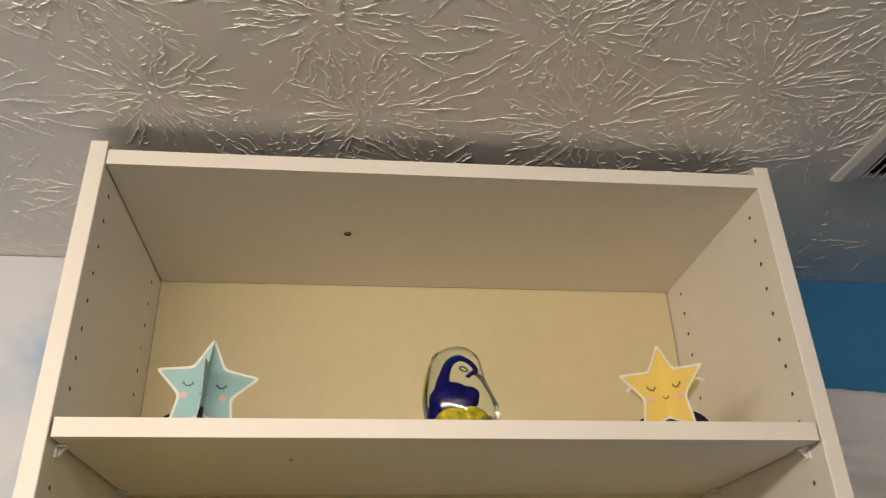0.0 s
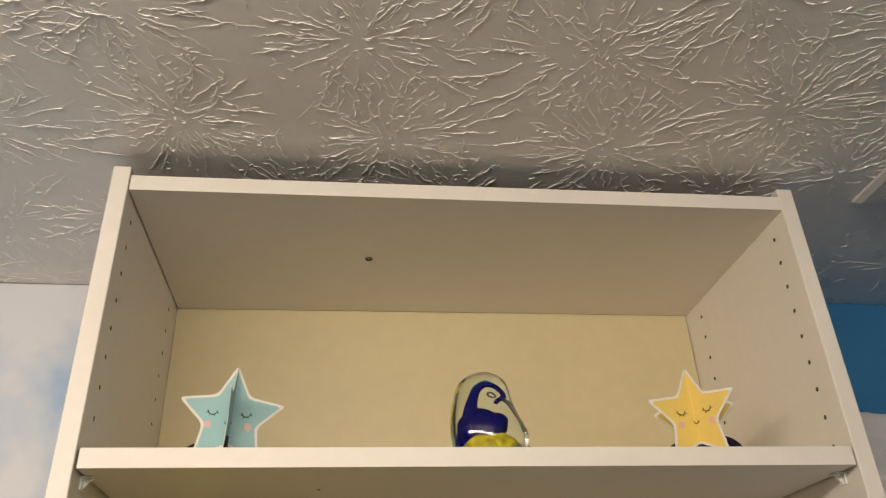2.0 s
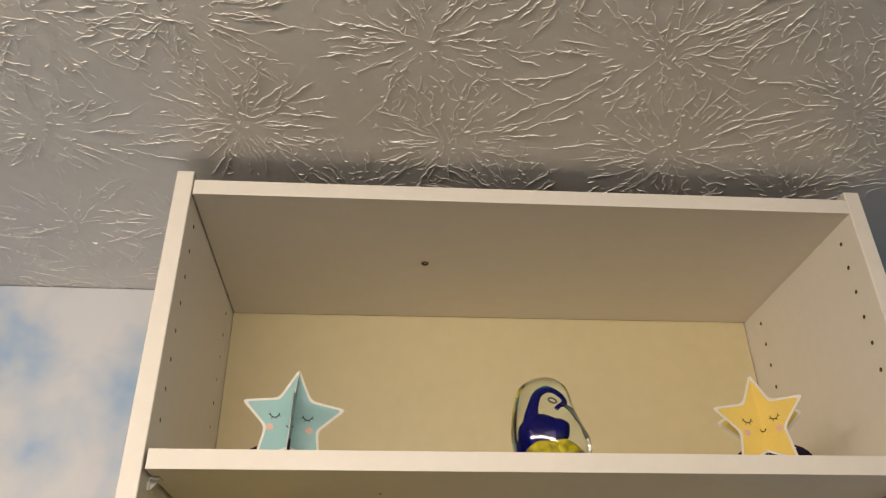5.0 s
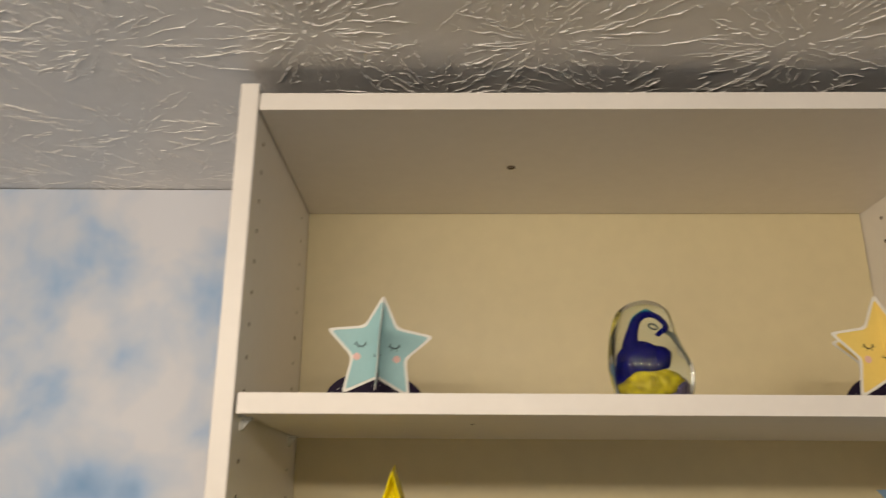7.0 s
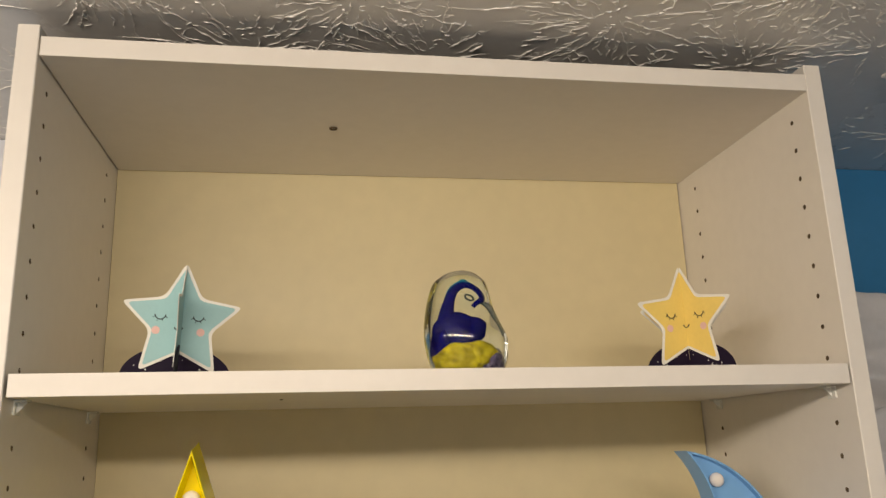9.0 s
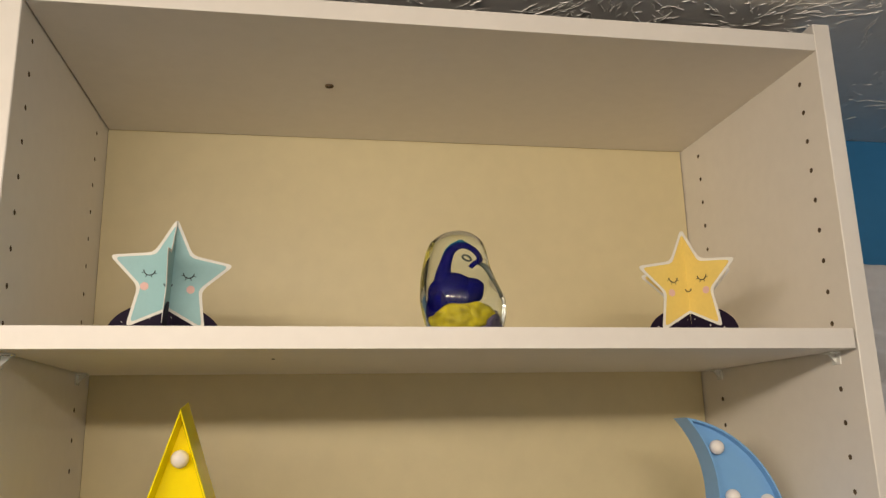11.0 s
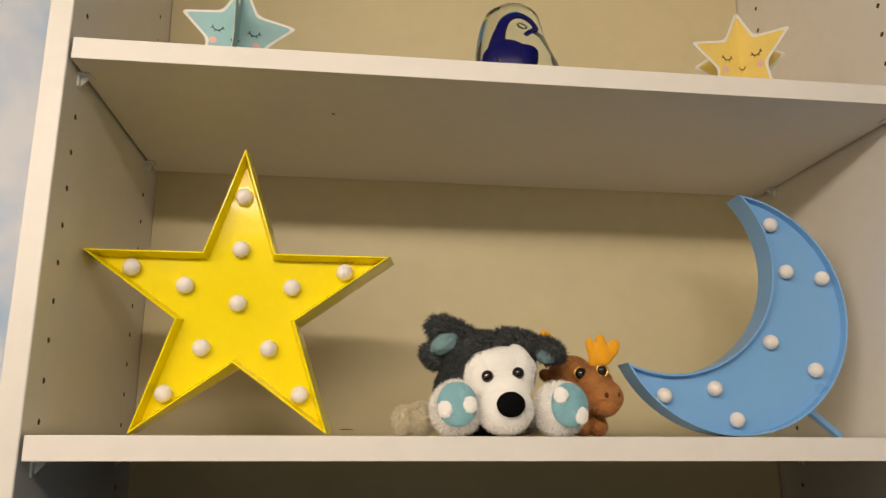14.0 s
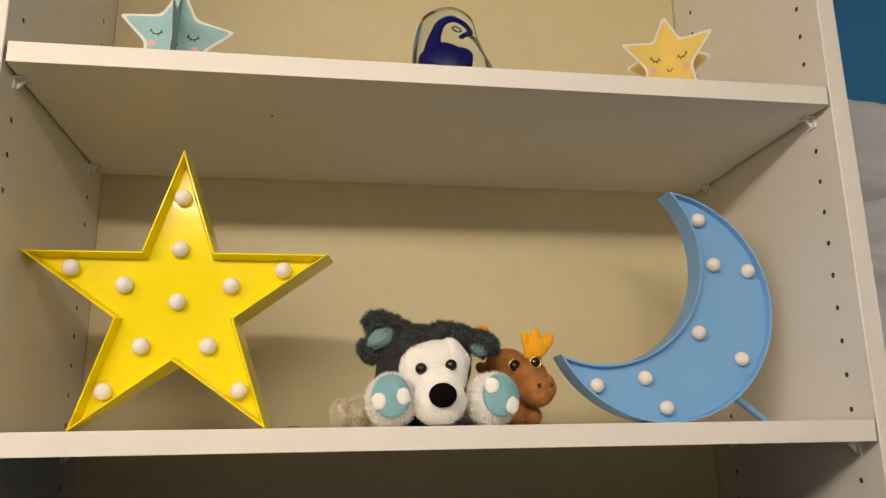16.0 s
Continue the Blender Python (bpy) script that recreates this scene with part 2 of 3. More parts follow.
def mural():
    x0, x1 = L + 0.001, 0.15
    t = 0.0015
    bm = prism([(x0, wall_y(x0) - t), (x1, wall_y(x1) - t), (x1, wall_y(x1) - 0.0002), (x0, wall_y(x0) - 0.0002)], 0.08, CEIL - 0.0011)
    return tagged(part("cloud_wallpaper", bm, CLOUDS), "wallpaper printed with white clouds on blue sky", "wallpaper", kind="structure")


mural()


def ceiling():
    """The ceiling slab with stamped plaster: ridges that fan out from the brush's stamps."""
    rng = random.Random(11)
    stamps = STAMPS[:]
    for _ in range(4000):
        x, y = rng.uniform(-1.5, 1.45), rng.uniform(-1.2, 0.3)
        if all((x - a) ** 2 + (y - b) ** 2 > 0.125**2 for a, b in stamps):
            stamps.append((x, y))
    verts, faces = [], []

    def ridge(x, y, angle, length, wide, high, barbs=0.0):
        if (x > 0.41 and y > -0.02 and rng.random() < 0.8) or (y > 0.02 and rng.random() < 0.35) or (x < -0.36 and y > -0.12 and rng.random() < 0.3):
            return
        n = max(3, int(length / 0.0032))
        bend, heading = rng.uniform(-7, 7), angle
        k = len(verts)
        lo = rng.uniform(-0.7, 0.7)
        twigs = []
        bead = 1.0
        for i in range(n + 1):
            f = i / n
            bead = 0.5 * bead + 0.5 * rng.choice((0.1, 0.4, 0.8, 1.2, 1.9))
            fade = min(1, 3.2 * f + 0.12, 3.2 * (1 - f) + 0.12) * bead
            w, h = wide * (0.55 + 0.45 * fade), high * fade
            dx, dy = math.cos(angle), math.sin(angle)
            verts.extend([(x - dy * w, y + dx * w, CEIL + 0.0004), (x - dy * w * lo * 0.5, y + dx * w * lo * 0.5, CEIL - h), (x + dy * w, y - dx * w, CEIL + 0.0004)])
            if rng.random() < barbs:
                twigs.append((x, y, angle + rng.choice((-1, 1)) * rng.uniform(0.5, 1.3)))
            step = length / n
            heading += bend * step
            angle = heading + rng.uniform(-0.5, 0.5)
            x, y = x + dx * step, y + dy * step
        for i in range(n):
            a, b = k + 3 * i, k + 3 * i + 3
            faces.extend([(a, b, b + 1, a + 1), (a + 1, b + 1, b + 2, a + 2)])
        for u, v, way in twigs:
            ridge(u, v, way, rng.uniform(0.004, 0.012), wide * 0.9, high * 0.9)

    for cx, cy in stamps:
        spin = rng.uniform(0, 6.28)
        spread = rng.uniform(0.8, 1.15)
        for k in range(rng.randint(82, 96)):
            a = spin + k * 2.39996
            r0 = rng.uniform(0.008, 0.085) * spread
            ridge(cx + math.cos(a) * r0, cy + math.sin(a) * r0, a + rng.uniform(-0.25, 0.25), rng.choice((0.012, 0.02, 0.03, 0.045, 0.06, 0.075)) * rng.uniform(0.7, 1.2), rng.uniform(0.00032, 0.00060), rng.uniform(0.00042, 0.00090), 0.12)
        for _ in range(70):
            a, r0 = rng.uniform(0, 6.28), rng.uniform(0.0, 0.1)
            ridge(cx + math.cos(a) * r0, cy + math.sin(a) * r0, rng.uniform(0, 6.28), rng.uniform(0.003, 0.011), rng.uniform(0.00035, 0.0006), rng.uniform(0.0004, 0.0010))
    bm = join(box((L - 0.1, B - 0.1, CEIL), (R + 0.1, 0.5, CEIL + 0.1)), from_lists(verts, faces))
    bmesh.ops.recalc_face_normals(bm, faces=bm.faces[:])
    ob = part("ceiling", bm, PLASTER)
    return tagged(ob, "off-white ceiling with stamped fan-shaped plaster texture", "ceiling", kind="structure")


STAMPS = [(-0.096, -0.054), (-0.321, -0.069), (0.155, -0.04), (-0.13, -0.20), (0.10, -0.20), (-0.36, -0.225), (0.33, -0.13), (-0.53, -0.05), (-0.56, 0.14)]
ceiling()


def ceiling_vent():
    """A stamped metal air register with raised sloping border and tilted slats."""
    x0, x1, y0, y1 = 0.509, 0.739, -0.32, 0.040
    vent = thing("ceiling_vent", "white metal air vent with tilted slats in the ceiling", "vent", place=pose(x0, y0, CEIL))
    w, h = x1 - x0, y1 - y0
    rings = [(0.0, 0.0), (0.0, -0.0030), (0.008, -0.0075), (0.028, -0.0080), (0.029, -0.003)]
    verts, faces = [], []
    for inset, z in rings:
        verts += [(inset, inset, z), (w - inset, inset, z), (w - inset, h - inset * 0.72, z), (inset, h - inset * 0.72, z)]
    for k in range(len(rings) - 1):
        faces += [(4 * k + i, 4 * k + (i + 1) % 4, 4 * k + 4 + (i + 1) % 4, 4 * k + 4 + i) for i in range(4)]
    bm = from_lists(verts, faces)
    bmesh.ops.recalc_face_normals(bm, faces=bm.faces[:])
    for f in bm.faces:
        if f.normal.z > 0.3:
            f.normal_flip()
    part("frame", bm, VENT_WHITE, vent)
    # flat near-black sheet painted as the shade of the duct behind the slats
    part("duct_shade_plate", box((0.029, 0.029, -0.0012), (w - 0.029, h - 0.021, -0.0006)), DUCT_SHADE, vent, "thin dark plate in place of the shaded duct opening")
    slat = None
    n = int((w - 0.062) / 0.0125)
    for i in range(n):
        x = 0.034 + i * 0.0125
        if slat is None:
            bm = box((-0.006, 0, -0.0005), (0.006, h - 0.051, 0.0005))
            bmesh.ops.rotate(bm, verts=bm.verts, matrix=Euler((0, radians(-48), 0)).to_matrix())
            slat = part("slat", bm, VENT_WHITE, vent)
            slat.location = (x, 0.0295, -0.0055)
        else:
            ob = new("slat", slat.data)
            ob.parent = vent
            ob.location = (x, 0.0295, -0.0055)
    for y in (0.014, h - 0.010):
        part("screw", blob((w / 2, y, -0.0085), (0.004, 0.004, 0.0015), 2), VENT_WHITE, vent, smooth=True)


ceiling_vent()


def hung_cloth():
    """White cloth gathered along the wall in two loose layers."""
    cloth = thing("hanging_fabric", "crumpled white fabric draped along the blue wall", "fabric", place=pose(0.45, 0.318, 1.3))

    def layer(top, dip, out, seed):
        nx, nz = 80, 90
        verts, faces = [], []
        for back in (0, 1):
            for j in range(nz + 1):
                for i in range(nx + 1):
                    u, v = i / nx * 1.0, j / nz
                    edge = top + dip * (u - 0.15) + 0.008 * noise.noise(Vector((u * 11, seed, 0))) + 0.005 * noise.noise(Vector((u * 26, seed, 4)))
                    z = edge * v
                    p = Vector((u * 2.0, z * 9.0, seed))
                    fold = 0.020 * noise.noise(p) + 0.026 * noise.noise(Vector((u * 4, z * 30 + u * 6, seed + 3))) + 0.013 * noise.noise(Vector((u * 9 + 3, z * 70 + u * 10, seed + 5))) + 0.003 * noise.noise(Vector((u * 40, z * 40, seed)))
                    y = -out - fold * (1 - 0.5 * v**8) + (0.003 if back else 0)
                    verts.append((u, min(y, 0.004 if back else 0.001), z))
        n = (nx + 1) * (nz + 1)
        for b in (0, 1):
            for j in range(nz):
                for i in range(nx):
                    a = b * n + j * (nx + 1) + i
                    q = (a, a + 1, a + nx + 2, a + nx + 1)
                    faces.append(q if not b else q[::-1])
        for i in range(nx):
            a = nz * (nx + 1) + i
            faces.append((a, a + 1, n + a + 1, n + a))
        return from_lists(verts, faces)

    part("upper_layer", layer(0.866, 0.03, 0.034, 2.0), CLOTH, cloth, smooth=True)
    part("lower_layer", layer(0.705, 0.35, 0.066, 9.0), CLOTH, cloth, smooth=True)


hung_cloth()

# ---- bookcase ----
W, OUT, DEEP, TOP = 0.381, 0.400, 0.309, 2.360
HOLE_Y, HOLE_TOP, PITCH = (0.033, 0.258), 2.307, 0.032
case = thing("bookcase", "tall white melamine bookcase reaching almost to the ceiling", "bookcase")


def side_panel(sign):
    """A board with two columns of drilled pin holes in its inner face."""
    verts, faces = [], []

    def V(x, y, z):
        verts.append((sign * x, y, z))
        return len(verts) - 1

    def quad(*pts):
        faces.append([V(*p) for p in pts])

    c = 0.0008
    prof = [(W, c), (W + c, 0), (OUT - c, 0), (OUT, c), (OUT, DEEP), (W, DEEP)]
    for (xa, ya), (xb, yb) in zip(prof[:-1], prof[1:]):
        quad((xa, ya, 0), (xb, yb, 0), (xb, yb, TOP), (xa, ya, TOP))
    faces.append([V(x, y, TOP) for x, y in prof])
    faces.append([V(x, y, 0) for x, y in prof[::-1]])
    rows = 24
    zhi, zlo = HOLE_TOP + PITCH / 2, HOLE_TOP - PITCH * (rows - 0.5)
    a = 0.008

    def flat(y0, y1, z0, z1):
        quad((W, y0, z0), (W, y1, z0), (W, y1, z1), (W, y0, z1))

    flat(c, DEEP, 0, zlo)
    flat(c, DEEP, zhi, TOP)
    edges = [c, HOLE_Y[0] - a, HOLE_Y[0] + a, HOLE_Y[1] - a, HOLE_Y[1] + a, DEEP]
    for i in (0, 2, 4):
        flat(edges[i], edges[i + 1], zlo, zhi)
    r = 0.0027
    for yc in HOLE_Y:
        for k in range(rows):
            zc = HOLE_TOP - PITCH * k
            outer = [(a, 0), (a, PITCH / 2), (0, PITCH / 2), (-a, PITCH / 2), (-a, 0), (-a, -PITCH / 2), (0, -PITCH / 2), (a, -PITCH / 2)]
            o = [V(W, yc + u, zc + v) for u, v in outer]
            h = [V(W, yc + r * math.cos(t), zc + r * math.sin(t)) for t in np.arange(8) * math.pi / 4]
            d = [V(W + 0.010, yc + r * math.cos(t), zc + r * math.sin(t)) for t in np.arange(8) * math.pi / 4]
            for i in range(8):
                j = (i + 1) % 8
                faces.append([o[i], o[j], h[j], h[i]])
                faces.append([h[i], h[j], d[j], d[i]])
            faces.append(d)
    bm = from_lists(verts, faces)
    bmesh.ops.remove_doubles(bm, verts=bm.verts, dist=1e-6)
    bmesh.ops.recalc_face_normals(bm, faces=bm.faces[:])
    ob = part("side_panel", bm, WHITE, case)
    ob.data.materials.append(DARK_HOLE)
    for p in ob.data.polygons:
        x = abs(p.center[0])
        inside = any(abs(p.center[1] - y) < 0.003 for y in HOLE_Y) and W + 0.001 < x < OUT - 0.002 and p.center[2] < TOP - 0.02
        if inside and p.area < 1e-4:
            p.material_index = 1


side_panel(-1)
side_panel(1)
top_board = part("top_board", box((-W + 0.0017, 0, 2.330), (W, 0.3035, 2.349), 0.0006), WHITE, case)
# unseen upper face made near-black, so the slot under the ceiling goes darker
top_board.data.materials.append(GAP_SHADE_END)
for p in top_board.data.polygons:
    if p.normal.z > 0.9:
        p.material_index = 1
part("back_panel", box((-0.3804, 0.3050, 0.05), (0.3796, 0.3085, 2.352)), BACK, case, "cream coloured thin back panel")
part("bottom_board", box((-W, 0.002, 0.06), (W, 0.3045, 0.079), 0.0006), WHITE, case)
part("plinth", box((-W, 0.02, 0), (W, 0.035, 0.0595)), WHITE, case)


def screw_cap(x, y, z):
    bm = bmesh.new()
    ring = [(0.0048, 0.0), (0.0046, -0.0012), (0.0030, -0.0014), (0.0020, 0.0004)]
    vs = [[bm.verts.new((x + r * math.cos(t), y + r * math.sin(t), z + h)) for t in np.linspace(0, 2 * math.pi, 16, endpoint=False)] for r, h in ring]
    for a, b in zip(vs, vs[1:]):
        for i in range(16):
            bm.faces.new((a[i], a[(i + 1) % 16], b[(i + 1) % 16], b[i]))
    bm.faces.new(vs[-1])
    bmesh.ops.recalc_face_normals(bm, faces=bm.faces[:])
    part("screw_socket", bm, DARK_HOLE, case, "small dark screw socket under the top board")


screw_cap(-0.113, 0.144, 2.3298)


def scuff(points, wide):
    part("scuff_mark", tube(points, wide, 6), SCUFF, case, "small dark scuff mark")


scuff([(-0.1645, 0.0885, 2.0254), (-0.1625, 0.0905, 2.0254)], 0.0007)
scuff([(-0.150, 0.3050, 1.7270), (-0.143, 0.3050, 1.7276), (-0.136, 0.3050, 1.7272)], 0.0005)


def shelf_pin(sign, y, z):
    """A clear plastic pin with a bracket-shaped lip that carries the shelf."""
    peg = tube([(sign * (W + 0.006), y, z), (sign * (W - 0.001), y, z)], 0.0024, 8)
    plate = box((-0.0016, -0.0065, -0.0085), (0.0, 0.0065, 0.0035), 0.0004)
    lip = box((-0.0105, -0.0065, 0.0020), (0.0, 0.0065, 0.0040), 0.0004)
    rib = from_lists([(-0.0095, -0.001, 0.002), (-0.0010, -0.001, 0.002), (-0.0010, -0.001, -0.0075), (-0.0095, 0.001, 0.002), (-0.0010, 0.001, 0.002), (-0.0010, 0.001, -0.0075)],
                     [(0, 1, 2), (5, 4, 3), (0, 3, 4, 1), (1, 4, 5, 2), (2, 5, 3, 0)])
    body = join(plate, lip, rib)
    for v in body.verts:
        v.co = Vector((sign * (W + v.co.x), y + v.co.y, z + v.co.z))
    bm = join(peg, body)
    bmesh.ops.recalc_face_normals(bm, faces=bm.faces[:])
    part("shelf_pin", bm, PIN, case, "clear plastic shelf pin")


def shelf(z_top, tilt=0.0, front=0.0):
    bm = box((-W + 0.0030, front, -0.019), (W - 0.0026, 0.290, 0), 0.0005)
    ob = part("shelf", bm, WHITE, case)
    # ends darkened to deepen the shaded gap line beside the side panels
    ob.data.materials.append(GAP_SHADE_END)
    for p in ob.data.polygons:
        if abs(p.normal.x) > 0.9:
            p.material_index = 1
    ob.matrix_local = pose(0, 0, z_top, 0, tilt, 0)
    for sign in (-1, 1):
        for y in HOLE_Y:
            shelf_pin(sign, y, z_top - 0.0232 - sign * tilt * 0.0064)
    return ob


S1, S2 = 2.0440, 1.7210
shelf(S1, 0.25)
shelf(S2)
shelf(1.334)
shelf(0.720)


def light_absorber(x0, x1):
    """An unseen dark lidded box, added to soak up light under the second shelf."""
    absorber = thing("light_absorber", "unseen dark lidded box added to absorb light under the shelf", "storage bin", group="bins on the third shelf", place=pose((x0 + x1) / 2, 0.145, 1.334))
    w = (x1 - x0) / 2
    part("body", box((-w, -0.135, 0.0003), (w, 0.135, 0.272), 0.008), ABSORBER, absorber)
    part("lid", box((-w - 0.003, -0.138, 0.2725), (w + 0.003, 0.138, 0.300), 0.006), ABSORBER, absorber)


# two added light absorbers, below the camera's view
light_absorber(-0.366, -0.008)
light_absorber(0.008, 0.366)

# ---- things on the lower shelf ----


def marquee_bulb(parent, x, y, z, r=0.0080):
    """A round lamp on a short collar."""
    bulb = part("bulb", blob((x, y - r * 0.55, z), (r, r, r), 3), BULB, parent, "white plastic bulb, unlit", smooth=True)
    return bulb


def star_outline(radius, inner=0.382):
    return [(math.sin(k * math.pi / 5) * (radius if k % 2 == 0 else radius * inner), math.cos(k * math.pi / 5) * (radius if k % 2 == 0 else radius * inner)) for k in range(10)]


def tray(outer, inset, floor_inset, depth, recess, flare=1.0):
    """An open shallow box with a rim: outlines of equal length in (x, z), the front at y = 0."""
    n = len(outer)
    cx, cz = sum(x for x, _ in outer) / n, sum(z for _, z in outer) / n
    low = min(z for _, z in outer)
    back = [(cx + (x - cx) * flare, max(cz + (z - cz) * flare, low)) for x, z in outer]
    levels = [(back, depth), (outer, 0.0006), ([(a[0] * 0.85 + b[0] * 0.15, a[1] * 0.85 + b[1] * 0.15) for a, b in zip(outer, inset)], 0.0), (inset, 0.0), (floor_inset, recess)]
    verts, faces = [], []
    for pts, y in levels:
        verts += [(x, y, z) for x, z in pts]
    for k in range(len(levels) - 1):
        faces += [(k * n + i, k * n + (i + 1) % n, (k + 1) * n + (i + 1) % n, (k + 1) * n + i) for i in range(n)]
    faces.append(list(range(4 * n, 5 * n)))
    faces.append(list(range(n))[::-1])
    bm = from_lists(verts, faces)
    bmesh.ops.recalc_face_normals(bm, faces=bm.faces[:])
    return bm


def star_lamp():
    r = 0.1435
    lamp = thing("star_lamp", "bright yellow plastic star marquee lamp with white bulbs", "lamp", place=pose(-0.2425, 0.080, S2 + 0.0005, 1.0, 0, 0.0))
    up = r * math.cos(math.pi / 5)
    shift = lambda pts: [(x, z + up) for x, z in pts]  # noqa: E731
    part("body", tray(shift(star_outline(r)), shift(star_outline(r * 0.968)), shift(star_outline(r * 0.905)), 0.047, 0.015, 1.045), YELLOW, lamp)
    for k in range(5):
        a = k * 2 * math.pi / 5
        for f in (0.697, 0.349):
            marquee_bulb(lamp, math.sin(a) * r * f, 0.015, math.cos(a) * r * f + up - 0.0006)
    marquee_bulb(lamp, 0, 0.015, up - 0.0006)


star_lamp()


def crescent(big, small, gap, n=48):
    a = (big**2 - small**2 + gap**2) / (2 * gap)
    h = math.sqrt(big**2 - a**2)
    t0 = math.atan2(h, -a)
    t1 = math.atan2(h, gap - a)
    outer = [(big * math.cos(t), big * math.sin(t)) for t in np.linspace(t0, -t0, n)]
    inner = [(-gap + small * math.cos(t), small * math.sin(t)) for t in np.linspace(-t1, t1, n)][1:-1]
    return outer + inner


def moon_lamp():
    cx, cz = 0.2335, 0.1220
    lamp = thing("moon_lamp", "light blue plastic crescent moon marquee lamp with white bulbs", "lamp", place=pose(0, 0.100, S2 + 0.0005, -1.0, 0, 0))
    c, s = math.cos(radians(-36.5)), math.sin(radians(-36.5))
    put = lambda pts: [(cx + u * c - v * s, cz + u * s + v * c) for u, v in pts]  # noqa: E731
    big, small, gap = 0.1220, 0.1105, 0.0790
    bm = tray(put(crescent(big, small, gap)), put(crescent(big - 0.0022, small + 0.0022, gap)), put(crescent(big - 0.003, small + 0.003, gap)), 0.029, 0.008)
    part("body", bm, LIGHT_BLUE, lamp)
    for x, z in ((0.285, 0.212), (0.297, 0.163), (0.335, 0.157), (0.273, 0.091), (0.317, 0.064), (0.211, 0.045), (0.160, 0.038), (0.231, 0.0155)):
        marquee_bulb(lamp, x, 0.008, z, 0.0075)
    leg = box((-0.004, 0, -0.003), (0.004, 0.052, 0.003), 0.0008)
    ob = part("prop_leg", leg, LIGHT_BLUE, lamp)
    a, b = Vector((0.318, 0.034, 0.030)), Vector((0.356, 0.044, 0.0035))
    ob.matrix_local = Matrix.Translation(a) @ (b - a).to_track_quat("Y", "Z").to_matrix().to_4x4()


moon_lamp()


def plush_dog():
    dog = thing("plush_husky", "grey and white plush husky puppy with teal spotted paws, lying down", "soft toy", place=pose(0, 0, S2))
    tilt = lambda a, b=0: Euler((radians(b), radians(a), 0)).to_matrix()  # noqa: E731
    short = dict(width=0.00016, lean=(0, 0, -0.1))
    head = join(blob((-0.0145, 0.090, 0.058), (0.0420, 0.045, 0.0345), 4, 0.08), blob((-0.0200, 0.092, 0.076), (0.036, 0.030, 0.0170), 4, 0.10, turn=tilt(8)))
    part("head", furry(head, 0.0055, 1.5e6, width=0.0005, lean=(-0.2, 0.0, -0.9), seed=2), GREY_FUR, dog)
    part("body", furry(blob((-0.012, 0.150, 0.042), (0.043, 0.060, 0.041), 4, 0.08), 0.0050, 0.6e6, seed=3), GREY_FUR, dog)
    mask = join(blob((-0.0085, 0.060, 0.0560), (0.0325, 0.025, 0.0220), 4, 0.03, turn=tilt(-6)), blob((-0.0240, 0.060, 0.0480), (0.0180, 0.024, 0.0260), 4, 0.03), blob((0.0045, 0.060, 0.0520), (0.0170, 0.024, 0.0280), 4, 0.03))
    part("face", furry(mask, 0.0022, 1.0e6, width=0.00022, lean=(0, 0.2, -1.2), seed=4), WHITE_FUR, dog, "white plush face")
    muzzle = join(blob((-0.0075, 0.042, 0.0225), (0.0240, 0.027, 0.0215), 4, 0.03), blob((-0.0075, 0.045, 0.0350), (0.0220, 0.022, 0.0190), 4, 0.03))
    part("muzzle", furry(muzzle, 0.0020, 1.0e6, width=0.00022, lean=(0, 0.2, -1.2), seed=5), WHITE_FUR, dog, "white plush muzzle")
    part("nose", blob((-0.0075, 0.0145, 0.0255), (0.0120, 0.0068, 0.0105), 3, 0.03), NOSE, dog, "black flocked nose", smooth=True)
    for x, z in ((-0.0235, 0.0495), (0.0030, 0.0525)):
        part("eye", blob((x, 0.0345, z), (0.0053, 0.0045, 0.0053), 3), EYE, dog, "glossy dark bead eye", smooth=True)
    flap = join(blob((-0.0570, 0.082, 0.0960), (0.0125, 0.011, 0.0090), 4, 0.14, turn=tilt(12)), blob((-0.0420, 0.085, 0.0890), (0.0190, 0.012, 0.0105), 4, 0.10, turn=tilt(26)), blob((-0.0480, 0.092, 0.0800), (0.0170, 0.010, 0.0150), 4, 0.10))
    ear = part("ear", furry(flap, 0.0078, 1.5e6, width=0.0005, lean=(-0.15, -0.2, -0.45), seed=6), GREY_FUR, dog)
    part("ear_lining", furry(blob((-0.0560, 0.0735, 0.0815), (0.0135, 0.007, 0.0082), 4, 0.16, turn=tilt(-30)), 0.0012, 3.0e6, seed=7, **short), EAR_BLUE, ear, "slate blue ear lining")
    part("ear_fold", furry(blob((-0.0670, 0.086, 0.0700), (0.0055, 0.011, 0.0105), 3, 0.10, turn=tilt(-38)), 0.0062, 1.5e6, width=0.0005, lean=(-0.15, -0.2, -0.45), seed=8), GREY_FUR, ear)
    flop = join(blob((0.0160, 0.076, 0.0840), (0.0240, 0.014, 0.0070), 4, 0.10, turn=tilt(16)), blob((0.0380, 0.071, 0.0765), (0.0150, 0.012, 0.0075), 4, 0.10, turn=tilt(24)))
    ear = part("ear", furry(flop, 0.0072, 1.5e6, width=0.0005, lean=(-0.15, -0.2, -0.45), seed=9), GREY_FUR, dog)
    part("ear_lining", furry(blob((0.0345, 0.0640, 0.0705), (0.0090, 0.005, 0.0065), 3, 0.08, turn=tilt(20)), 0.0012, 3.0e6, seed=10, **short), EAR_BLUE, ear, "slate blue ear lining")
